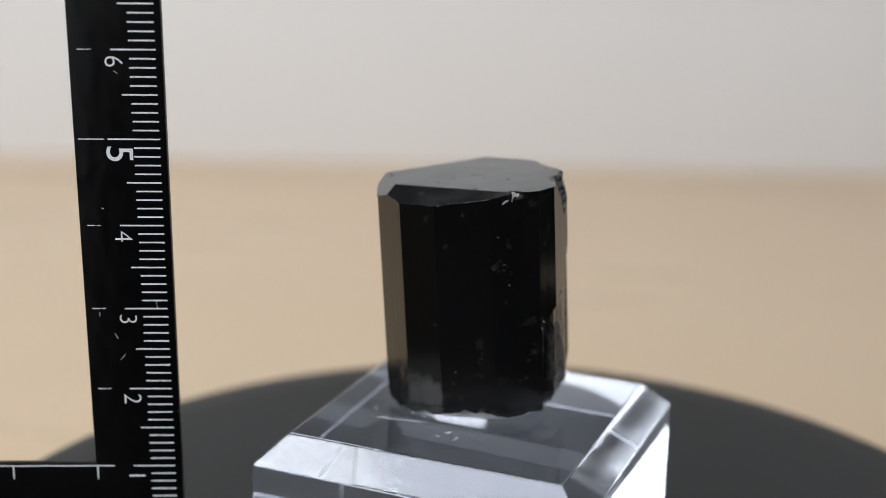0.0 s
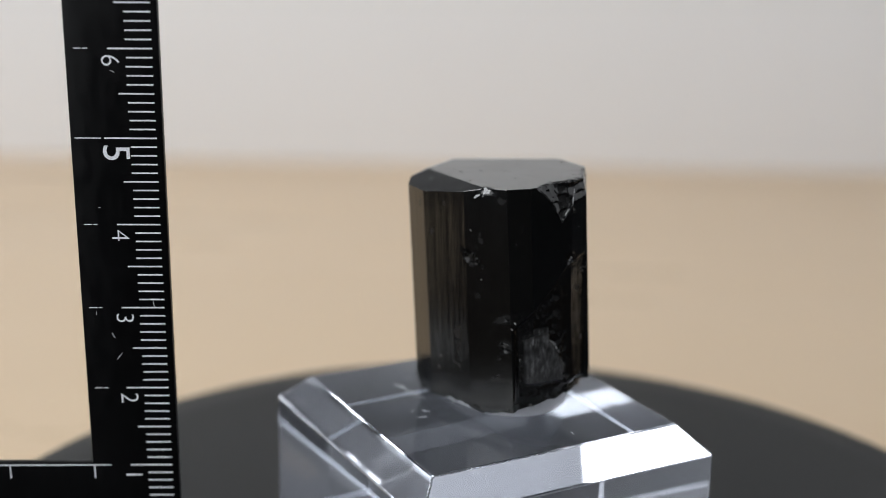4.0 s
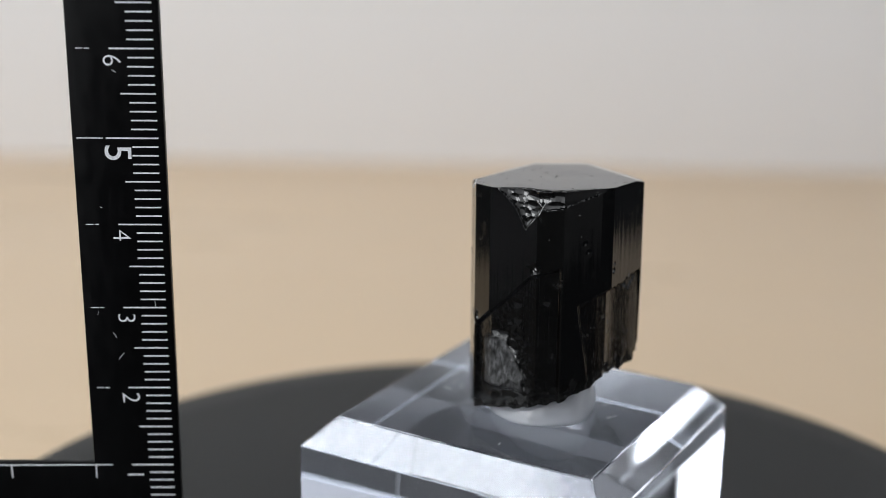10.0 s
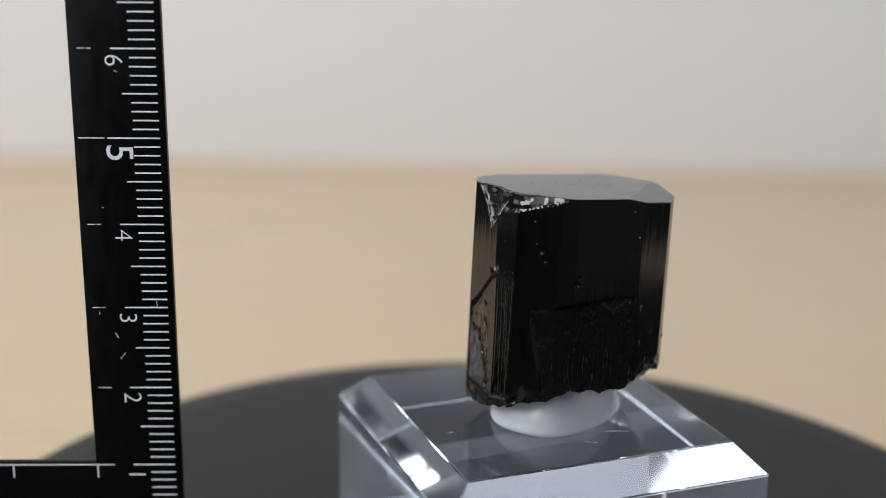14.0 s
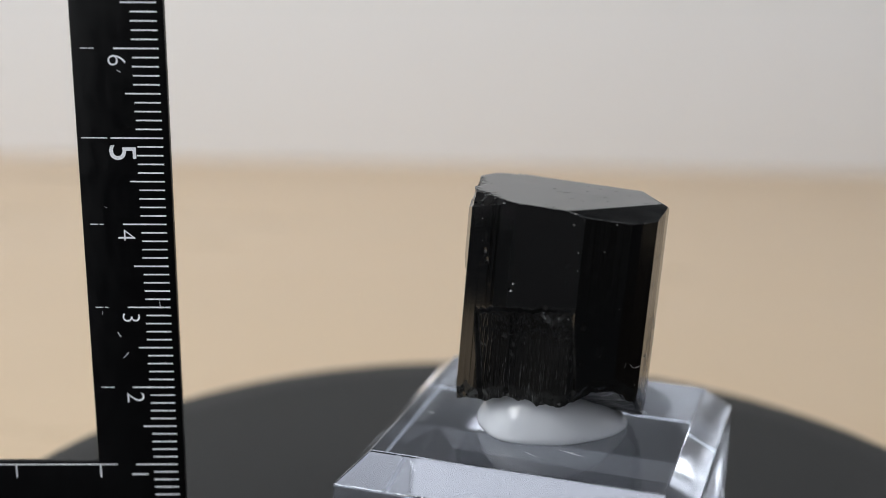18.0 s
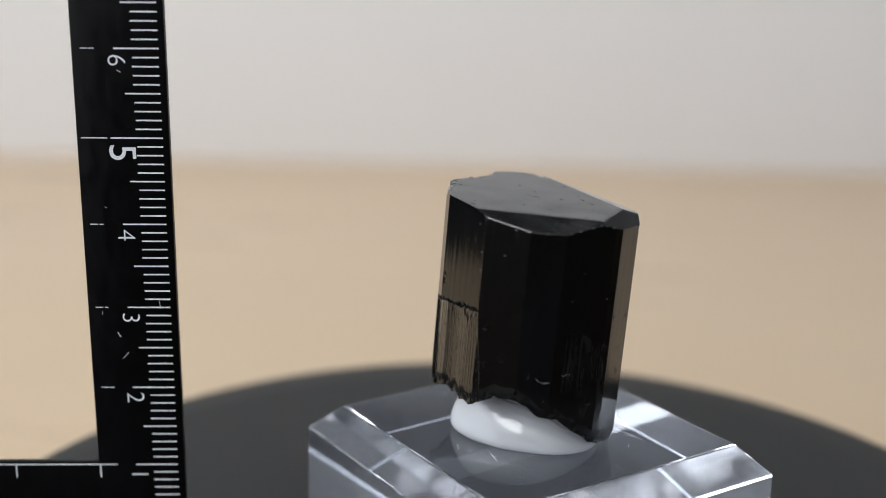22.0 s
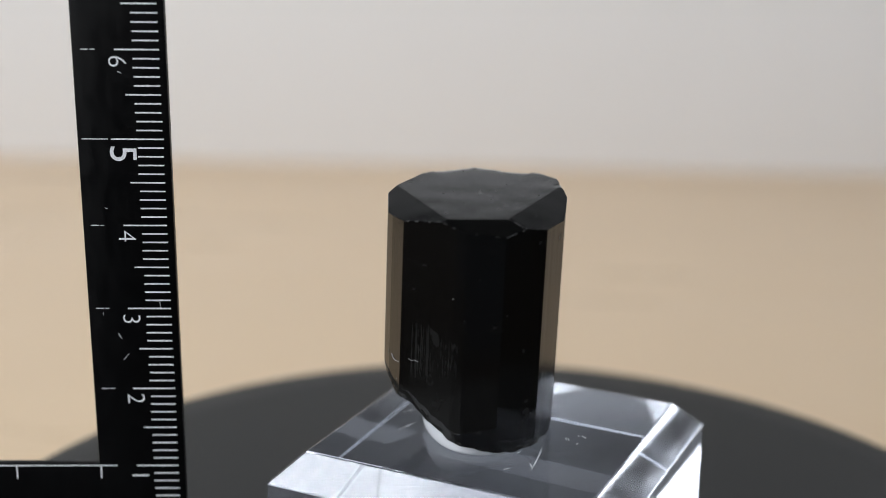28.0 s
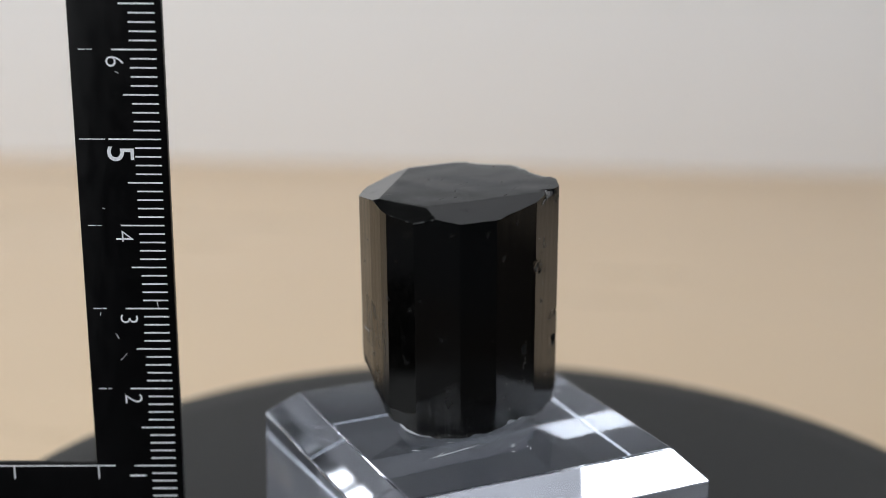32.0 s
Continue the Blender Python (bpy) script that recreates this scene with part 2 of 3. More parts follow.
table = tagged(new("table"), "plain dark grey table that carries the wooden board", "table")
part("tabletop", box(-60, -30, -4.5, 70, 65, -0.4, 0.2), DARK, table, "", 30)
for sx in (-57, 62):
    for sy in (-19, 57):
        part("leg", box(sx, sy, -75, sx + 5, sy + 5, -4.5, 0.2), DARK, table, "", 30)
tagged(new("wooden_board", mesh_of("wooden_board", box(-35.5, -9.5, -0.4, 36, 62, 0, 0.05), WOOD, 30)), "pale beige wooden board with fine grain under the turntable", "board")
# unseen mat added over the board so that the crystal mirrors less wood
DARKENING_CLOTH, mct, mcb = mat("darkening_cloth", (0.07, 0.055, 0.045), 0.9, spec=0.1)
weave = mapped(mct, (900, 900, 900), Scale=1.0, Detail=3.0)
mct.links.new(ramp(mct, weave.outputs[0], [(0.3, (0.024, 0.019, 0.016)), (0.7, (0.036, 0.029, 0.024))]).outputs[0], mcb.inputs["Base Color"])
bump(mct, mcb, weave.outputs[0], 0.3, 0.0002)
darkening_mat = tagged(new("darkening_mat", mesh_of("darkening_mat", box(-68, -22, 0, 0, 0, 0.12, 0.03), DARKENING_CLOTH, 30)), "unseen thin dark brown mat added to dim the crystal's reflections", "mat")
darkening_mat.matrix_world = pose(0.31, 0.117, 0, 0, 0, 12)
tagged(new("backdrop_board", mesh_of("backdrop_board", box(-45, 46.7, 0, 45, 47.2, 24.3, 0.05), PAINT, 30)), "plain white backdrop board standing on the wooden board", "backdrop")

# ---- the turntable ----
turntable = tagged(new("turntable"), "round matt black motorised display turntable on the table", "turntable")
part("base", lathe([(5.6, 0.12), (5.8, 0.22), (5.8, 4.0), (5.6, 4.1), (2.0, 4.15)]), MATT, turntable, "black plastic base", 40)
platter = part("platter", lathe([(6.9, 4.15), (7.14, 4.2), (7.2, 4.35), (7.2, 4.85), (7.16, 4.95), (7.07, 5.0), (6.4, 5.0), (3.0, 5.0), (0.5, 5.0)], 160), MATT, turntable, "smooth black round platter", 40)

# ---- the acrylic block ----
BLOCK_TURN = -19.705
BLOCK_AT = (0.1448, 0.4284)


def block_point(x, y, z):
    a = radians(BLOCK_TURN)
    return Vector((BLOCK_AT[0] + x * math.cos(a) - y * math.sin(a), BLOCK_AT[1] + x * math.sin(a) + y * math.cos(a), z)) * CM


def acrylic_block():
    bm = bmesh.new()
    rings = []
    for h, z in ((2.0, -1.999), (2.0, -0.336), (1.674, 0.0)):
        rings.append([bm.verts.new(block_point(sx * h * 0.9966, sy * h / 0.9966, z)) for sx, sy in ((-1, -1), (1, -1), (1, 1), (-1, 1))])
    bm.faces.new(list(reversed(rings[0])))
    bm.faces.new(rings[-1])
    for a, b in zip(rings, rings[1:]):
        for i in range(4):
            bm.faces.new((a[i], a[(i + 1) % 4], b[(i + 1) % 4], b[i]))
    bmesh.ops.bevel(bm, geom=bm.edges[:], offset=0.018 * CM, segments=2, affect="EDGES", profile=0.5)
    bm.normal_update()
    for f in bm.faces:
        f.material_index = 1 if 0.3 < f.normal.z < 0.97 else 2 if abs(f.normal.z) < 0.3 else 3 if -0.97 < f.normal.z < -0.3 else 0
    me = mesh_of("acrylic_block", bm, ACRYL)
    me.materials.append(SAWN)
    me.materials.append(BUFFED)
    me.materials.append(FROST)
    ob = new("acrylic_block", me)
    ob.visible_shadow = False
    return tagged(ob, "clear square acrylic block with wide slanting upper edges on the turntable", "display block")


block = acrylic_block()

# ---- the crystal ----
LEAN_X, LEAN_Y = -0.02247, 0.06141    # drift of the crystal's axis for each centimetre of height
HEART = (0.5, 0.4)
PRISM = ((0.662, 1.486), (0.54, 1.506), (0.132, 1.477), (-0.295, 1.186), (-0.473, 0.781), (-0.490, 0.130), (-0.362, -0.419), (-0.164, -0.606),
         (0.395, -0.768), (0.703, -0.757), (1.104, -0.464), (1.235, -0.327), (1.545, 0.402), (1.475, 0.928), (1.405, 1.057), (1.262, 1.246), (0.923, 1.397))


def plane(p, q, r):
    n = (Vector(q) - Vector(p)).cross(Vector(r) - Vector(p))
    return n, n.dot(Vector(p))


def rise(pl, x, y):
    n, k = pl
    return (k - n.x * x - n.y * y) / n.z


LID = plane((0.0, 0.0, 2.893), (1.0, 0.0, 2.912), (0.0, 1.0, 2.836))
FACETS = (plane((1.405, 0.51, 2.875), (0.698, 1.547, 2.823), (1.24, 1.38, 2.742)),
          plane((0.698, 1.547, 2.823), (0.059, 1.439, 2.806), (0.35, 1.67, 2.69)),
          plane((0.059, 1.439, 2.806), (-0.474, 0.026, 2.885), (-0.53, 0.9, 2.716)))
FOOT = ((-180, .19), (-165, .14), (-150, .13), (-138, .2), (-120, .28), (-105, .32), (-95, .38), (-88, .43), (-78, .47), (-70, .53), (-55, .58),
        (-45, .65), (-30, .65), (-10, .64), (0, .68), (7, .75), (15, .85), (30, .83), (38, .74), (45, .66), (55, .6), (65, .45), (75, .32),
        (85, .22), (95, .15), (108, .1), (120, .08), (140, .11), (155, .13), (165, .17), (180, .19))


LEDGE_A, LEDGE_Z = (-75, -70, -47, -38, 0, 8), (1.60, 1.63, 1.75, 1.75, 1.83, 1.84)
SLANT_A, SLANT_Z = (-136, -113, -99, -90, -81), (1.23, 1.64, 1.93, 2.0, 2.05)
CHIP_A, CHIP_Z = (-119, -114, -108, -102, -97, -93, -81, -69, -60, -52), (2.9, 2.82, 2.70, 2.47, 2.59, 2.70, 2.74, 2.81, 2.85, 2.9)


DENTS = ((-163, 2.04, 0.05, 0.02), (-160, 1.97, 0.035, 0.015), (-165, 2.1, 0.03, 0.012), (-139, 1.35, 0.05, 0.02), (-140, 0.99, 0.06, 0.035), (-134, 1.34, 0.05, 0.02),
         (-43, 1.95, 0.03, 0.02), (-42, 2.03, 0.02, 0.015), (-96, 2.0, 0.06, 0.03), (-66, 2.3, 0.03, 0.008), (-64, 2.2, 0.025, 0.008), (88, 1.7, 0.02, 0.008),
         (6, 1.62, 0.03, 0.012), (7, 1.2, 0.025, 0.012))


# rough matt spots on the glossy faces: angle, height, size
SMUDGES = ((-159, 2.07, 0.035), (-156.5, 2.0, 0.05), (-153.5, 1.94, 0.035), (-139.5, 1.36, 0.035), (-143, 1.33, 0.025), (-144.6, 0.86, 0.04), (-164.6, 2.0, 0.035))


def step(x, a, b):
    t = min(1.0, max(0.0, (x - a) / (b - a)))
    return t * t * (3 - 2 * t)


def reach(phi):
    """Distance from the prism's heart to its side in the direction phi, in centimetres."""
    d = Vector((math.cos(phi), math.sin(phi)))
    best = 9.0
    for p, q in zip(PRISM, PRISM[1:] + PRISM[:1]):
        p, e = Vector(p) - Vector(HEART), Vector(q) - Vector(p)
        den = d.x * e.y - d.y * e.x
        if abs(den) > 1e-9:
            t = (p.x * e.y - p.y * e.x) / den
            u = (p.x * d.y - p.y * d.x) / den
            if t > 0 and -1e-6 <= u <= 1 + 1e-6:
                best = min(best, t)
    return best


def cells(count, a0, a1, z0, z1, tilt, seed):
    """Seeds of flat fracture facets: angle, height, slope along, slope up, step."""
    rnd = random.Random(seed)
    return [(rnd.uniform(a0, a1), rnd.uniform(z0, z1), rnd.uniform(-tilt, tilt), rnd.uniform(-tilt, tilt), rnd.uniform(-0.006, 0.006)) for _ in range(count)]


def facet_cut(found, deg, z, flat=1.0):
    """Depth of shell-shaped scallops that meet in sharp ridges; flat above one makes them wide and low."""
    depth = -9.0
    for a, h, sa, sz, rest in found:
        da, dz = (deg - a) * 0.019 / flat, z - h
        far = da * da + dz * dz
        if far < 0.09:
            depth = max(depth, sa * da + sz * dz + rest - 4.5 * far)
    return depth if depth > -9.0 else 0.0


def crystal():
    angles = sorted({round(math.degrees(math.atan2(y - HEART[1], x - HEART[0])), 3) for x, y in PRISM} | {float(a) for a in range(-180, 180)} | {-136 + 0.4 * i for i in range(365)} | {48 + 0.4 * i for i in range(100)})
    foot_a, foot_z = [a for a, _ in FOOT], [z for _, z in FOOT]
    rows = 190
    verts, worn_v, lid_v, kind_v, line_v, fibre_v, rub_v, columns = [], [], [], [], [], [], [], []
    fib, rubbed, skin = 0.0, 0.0, []
    chip_cells, flake_cells = cells(150, -120, -50, 2.42, 2.92, 0.42, 3), cells(260, -137, -80, 0.3, 2.05, 0.16, 4)

    def add(x, y, z, w, l, kind=0):
        verts.append((x * CM, y * CM, z * CM))
        worn_v.append(w)
        lid_v.append(l)
        kind_v.append(kind)
        line_v.append(lines)
        rub_v.append(rubbed)
        fibre_v.append(fib)
        return len(verts) - 1

    lines = 0.0
    for deg in angles:
        lines = max(step(deg, 30, 36) * (1 - step(deg, 86.9, 87.1)), step(deg, 158, 158.4) + 1 - step(deg, -137, -135.5), 0.5 * step(deg, -3, -1.5) * (1 - step(deg, 26, 30)))
        phi = radians(deg)
        r0 = reach(phi)
        cx, sy = math.cos(phi), math.sin(phi)
        zb = float(np.interp(deg, foot_a, foot_z)) + 0.045 * noise.noise(Vector((deg * 0.13, 3.1, 0))) + 0.014 * noise.noise(Vector((deg * 0.4, 7.7, 0)))

        def at(s, z):
            return HEART[0] + s * r0 * cx + LEAN_X * z, HEART[1] + s * r0 * sy + LEAN_Y * z

        x1, y1 = at(1.0, 2.8)
        rim = min(rise(LID, x1, y1), *(rise(f, x1, y1) for f in FACETS))
        chip_low = float(np.interp(deg, CHIP_A, CHIP_Z, left=9.0, right=9.0))
        chip_rim = step(deg, -119, -110) * (1 - step(deg, -76, -56))
        facet = noise.noise(Vector((round(deg / 7.0) * 3.1, 8.2, 2.0)))
        rim -= 0.006 * abs(noise.noise(Vector((deg * 0.35, 1.7, 5.0)))) + chip_rim * (0.012 + 0.01 * facet)
        column = []
        rim_wear = step(noise.noise(Vector((deg * 0.33, 2.2, 8.0))) + 0.4 * noise.noise(Vector((deg * 1.3, 5.2, 8.0))), -0.15, 0.35) * (0.45 + 0.5 * step(deg, 20, 40) * (1 - step(deg, 165, 175)))
        lip = 0.004 + 0.007 * abs(noise.noise(Vector((deg * 0.21, 6.6, 1.0))))
        for k in range(rows + 1):
            z = zb + (rim - lip - zb) * (k / rows)
            w, cut, kind, fib, rubbed = 0.0, 0.0, 0, 0.0, 0.0
            # slab broken away low on one flank, fibrous inside
            ledge = float(np.interp(deg, LEDGE_A, LEDGE_Z)) + 0.025 * noise.noise(Vector((deg * 0.35, 0.5, 4.0)))
            west, east = -62 - 8 * step(z, 0.6, 1.65), 5 - 5 * step(z, 0.9, 1.8)
            m = step(deg, west - 1, west + 1.5) * (1 - step(deg, east - 1.5, east + 0.5)) * (1 - step(z, ledge - 0.09, ledge))
            low = 1 - step(z + 0.12 * noise.noise(Vector((deg * 0.2, 4.0, 4.0))), 1.3, 1.5)
            strands = 0.0022 * noise.noise(Vector((deg * 1.5, z * 1.2, 0))) + 0.0014 * noise.noise(Vector((deg * 0.6, z * 0.8, 3)))
            lumps = 0.003 * noise.noise(Vector((deg * 0.5, z * 12, 6))) + 0.002 * noise.noise(Vector((deg * 1.2, z * 30, 2)))
            cut += m * (0.032 + 0.065 * math.exp(-((deg + 38) / 20) ** 2) + low * strands + (1 - 0.8 * low) * lumps)
            thread = 0.5 + 0.5 * noise.noise(Vector((deg * 2.1, z * 1.6, 5.0))) + 0.35 * noise.noise(Vector((deg * 0.9, z * 14.0, 8.0)))
            w = max(w, m * min(0.85, 0.3 + 0.62 * max(0.0, thread - 0.15) * (0.55 + 0.45 * low)))
            fib = m * low
            # crumbled notch at the ledge
            notch = (1 - step(abs(deg + 14) * 0.012 + (ledge - z), 0.15, 0.24)) * m * step(deg, -38, -30)
            cut += notch * 0.01
            w = max(w, 0.5 * notch)
            kind = 2 if m > 0.3 else kind
            # conchoidal break under a slanting line on the next flank
            slant = float(np.interp(deg, SLANT_A, SLANT_Z))
            m = step(deg, -136, -132) * (1 - step(deg, -82.5, -81)) * (1 - step(z, slant - 0.05, slant + 0.01))
            deep = 0.05 - 0.022 * step(deg, -126, -104) + 0.015 * step(slant - z, 0.0, 0.8)
            # a flat striated plane beside a flaked strip
            plain = step(deg + 9 * (z - 1.2), -104, -99)
            flakes = facet_cut(flake_cells, deg, z) if m > 0.02 else 0.0
            cut += m * (deep + (1 - 0.85 * plain) * (0.22 * flakes + 0.004 * noise.noise(Vector((deg * 0.5, z * 16.0, 2.0)))) + 0.0022 * noise.noise(Vector((deg * 1.1, z * 0.8, 9.0))))
            speck = noise.noise(Vector((deg * 0.45, z * 11, 3))) + 0.7 * noise.noise(Vector((deg * 1.1, z * 28, 5)))
            w = max(w, m * (0.3 + 0.28 * (1 - 0.7 * plain) * max(0.0, speck) + 0.12 * (1 - plain)))
            fib = max(fib, m * plain)
            kind = 3 if m > 0.3 else kind
            edge = -100 - 11 * step(z, 0.6, 1.22)
            gritty = m * (1 - step(deg, edge - 4, edge + 2 + 6 * noise.noise(Vector((z * 9, deg * 0.3, 1))))) * (1 - step(z, 1.02 + 0.1 * step(deg, -132, -116), 1.24)) * step(z, 0.5, 0.58)
            gritty *= step(deg, -134, -127)
            cut -= gritty * 0.02
            rubbed = 0.5 * gritty
            w = max(w, gritty * (0.785 + 0.25 * noise.noise(Vector((deg * 0.4, z * 9.0, 3.0)))))
            # chips along the top edge
            if z > chip_low:
                span = max(0.02, rim - chip_low)
                depth = (z - chip_low) / span
                bowl = (0.35 + 0.65 * math.exp(-((deg + 102) / 12) ** 2)) * min(1.0, span * 12)
                cut += bowl * (0.02 + 0.065 * depth) * min(1.0, depth * 14 + 0.2)
                cut += (0.4 + 0.6 * bowl) * min(1.0, depth * 6) * facet_cut(chip_cells, deg, z, 1.7)
                w = max(w, 0.12)
                kind = 4
            nick = math.exp(-((deg + 148) / 4.0) ** 2) * step(z, rim - 0.08, rim - 0.01)
            cut += nick * 0.03
            # small dents
            for da, dz, size, deep in DENTS:
                far = math.hypot((deg - da) * 0.0175 * r0, z - dz) / size
                if far < 2.5:
                    bite = math.exp(-(far ** 2) * (1.4 + 0.8 * noise.noise(Vector((deg * 0.5, z * 20, 2)))))
                    cut += 0.6 * deep * bite
                    w = max(w, (0.3 if deep > 0.011 else 0.95) * bite)
            for da, dz, size in SMUDGES:
                far = math.hypot((deg - da) * 0.0175 * r0, z - dz) / size
                if far < 2.0:
                    blot = (1 - step(far + 0.7 * noise.noise(Vector((deg * 0.6, z * 22, 5))), 0.7, 1.1)) * step(far, 0.1, 0.5)
                    w = max(w, blot * (0.74 + 0.2 * noise.noise(Vector((deg * 1.3, z * 40, 9)))))
            # ragged lower rim
            rag = 1 - step(z, zb + 0.03, zb + 0.16 + 0.05 * noise.noise(Vector((deg * 0.1, 2.0, 2.0))))
            cut += rag * (0.02 + 0.02 * noise.noise(Vector((deg * 0.16, z * 9.0, 7.0))) + 0.006 * noise.noise(Vector((deg * 0.7, z * 25.0, 3.0))))
            w = max(w, 0.5 * rag)
            kind = 5 if rag > 0.5 else kind
            # faint striae and swelling on the grown faces
            cut += (1 - w) * (0.0003 * noise.noise(Vector((deg * 0.9, z * 0.25, 11.0))) + 0.0009 * noise.noise(Vector((deg * 0.3, z * 0.6, 15.0))))
            # scuffed stripe low on one striated face
            rub = step(deg, 50, 60) * (1 - step(deg, 84, 87)) * step(z, 0.7, 1.1) * (1 - step(z, 1.35, 1.8))
            streak = 0.5 + 0.5 * noise.noise(Vector((deg * 1.4, z * 1.5, 21.0))) + 0.4 * noise.noise(Vector((deg * 0.8, z * 9.0, 23.0)))
            core = step(deg, 53, 56) * (1 - step(deg, 66, 73)) * step(z, 0.75, 1.05) * (0.25 + 0.75 * (1 - step(z, 1.4, 1.85)))
            grain = 0.5 + 0.75 * noise.noise(Vector((deg * 1.1, z * 0.5, 27.0))) + 0.2 * noise.noise(Vector((deg * 1.4, z * 12.0, 29.0)))
            w = max(w, rub * min(0.66, max(0.0, 0.8 * streak)), core * min(0.6, max(0.0, 0.2 + 0.6 * grain)))
            rubbed = max(rubbed, 0.35 * rub * min(1.0, max(0.0, 1.3 * streak - 0.3)), core * min(0.6, max(0.0, 1.2 * grain - 0.25)))
            # fresh splintered strip low on another edge
            splint = step(deg, 123, 126) * (1 - step(deg, 143, 147)) * (1 - step(z, 0.55, 0.8))
            w = max(w, splint * min(0.64, max(0.2, 1.0 * streak)))
            if k == rows:
                w = max(w, rim_wear)
            x, y = at(1.0 - cut / r0, z)
            column.append(add(x, y, z, w, 0.0, kind))
            skin.append((deg, z, x, y))
        # over the rim to the middle of the top
        inner = 0.97
        for f in FACETS:
            for s in np.arange(0.3, 1.0, 0.004):
                xs, ys = at(s, 2.85)
                if rise(f, xs, ys) < rise(LID, xs, ys):
                    inner = min(inner, s)
                    break
        xr, yr, zr = (c / CM for c in verts[column[-1]])
        x0, y0 = at(0.0, zr)
        brim = min(1.0, math.hypot(xr - x0, yr - y0) / r0)
        lost = 1.0 - brim
        if lost > 0.012:
            inner = min(inner, brim - 0.09)
        over = []
        fib, lines, rubbed = 0.0, 0.0, 0.0
        for i, s in enumerate([brim - lip * 0.7] + [brim - (brim - inner) * i / 8 for i in range(1, 9)] + [inner * (1 - i / 24) for i in range(1, 24)]):
            xs, ys = at(s, 2.85)
            zs = min(rise(LID, xs, ys), *(rise(f, xs, ys) for f in FACETS))
            zs -= 0.0015 * noise.noise(Vector((xs * 3, ys * 3, 1)))
            if lost > 0.012 and s > inner:
                far = (s - inner) / (brim - inner)
                zs += (zr - zs) * far ** 2 + 0.012 * chip_rim * noise.noise(Vector((deg * 0.3, s * 30, 4))) * far
            over.append(add(xs, ys, zs, rim_wear if i == 0 else 0.02, 1.0 if s <= inner + 1e-6 else 0.15, 1))
        # and underneath
        under = []
        for i in range(1, 12):
            s = 1 - i / 12
            xs, ys = at(s * 0.97, zb)
            flat = 0.42 + 0.33 * (xs - 0.5) - 0.15 * (ys - 0.4)
            zs = zb * s ** 2 + max(0.1, flat) * (1 - s ** 2) + 0.05 * noise.noise(Vector((xs * 4, ys * 4, 8)))
            under.append(add(xs, ys, max(zs, 0.07), 0.8, 0.0, 5))
        columns.append(list(reversed(under)) + column + over)
    n = len(columns)
    foot_mid = add(HEART[0], HEART[1], 0.4, 0.8, 0.0, 5)
    top_x, top_y = HEART[0] + LEAN_X * 2.85, HEART[1] + LEAN_Y * 2.85
    top_mid = add(top_x, top_y, rise(LID, top_x, top_y), 0.0, 1.0, 1)
    faces = []
    for i in range(n):
        a, b = columns[i], columns[(i + 1) % n]
        faces += [(a[k], b[k], b[k + 1], a[k + 1]) for k in range(len(a) - 1)]
        faces.append((foot_mid, b[0], a[0]))
        faces.append((a[-1], b[-1], top_mid))
    stone = tagged(new("mineral_crystal"), "black prismatic tourmaline crystal with flat top and chipped broken base", "crystal")
    groups = {}
    for f in faces:
        groups.setdefault(max(kind_v[v] for v in f), []).append(f)
    for kind, name, label in ((0, "prism", "glossy black striated sides"), (1, "termination", "dull black flat top with three slanting facets"), (2, "fibrous_break", "rough fibrous broken flank"),
                              (3, "shell_break", "curved gritty broken flank"), (4, "chipped_edge", "glassy chipped edge"), (5, "broken_base", "ragged broken underside")):
        used = sorted({v for f in groups[kind] for v in f})
        order = {v: i for i, v in enumerate(used)}
        me = bpy.data.meshes.new(name)
        me.from_pydata([verts[v] for v in used], [], [tuple(order[v] for v in f) for f in groups[kind]])
        for key, values in (("worn", worn_v), ("lid", lid_v), ("fibre", fibre_v), ("lined", line_v), ("rubbed", rub_v)):
            me.attributes.new(key, "FLOAT", "POINT").data.foreach_set("value", [values[v] for v in used])
        me.materials.append(STONE)
        me.shade_smooth()
        me.set_sharp_from_angle(angle=radians(25 if kind in (2, 5) else 7))
        ob = tagged(new(name, me), label)
        ob.parent = stone
    return stone, np.array(skin)


stone, SKIN = crystal()

# fresh pale scars and crumbs on the crystal
FRESH, frt, frb = mat("fresh_crushed_stone", (0.4, 0.4, 0.41), 0.45)
frn = mapped(frt, (6000, 6000, 6000), Scale=1.0, Detail=4.0)
frt.links.new(ramp(frt, frn.outputs[0], [(0.3, (0.12, 0.12, 0.125)), (0.65, (0.6, 0.6, 0.61))]).outputs[0], frb.inputs["Base Color"])
bump(frt, frb, frn.outputs[0], 0.6, 0.00008)


def skin_point(deg, z):
    """The crystal's surface at an angle round its heart and a height."""
    near = SKIN[np.argmin(((SKIN[:, 0] - deg) * 0.017) ** 2 + (SKIN[:, 1] - z) ** 2)]
    return Vector((near[2], near[3], z)), Vector((math.cos(radians(deg)), math.sin(radians(deg)), 0))


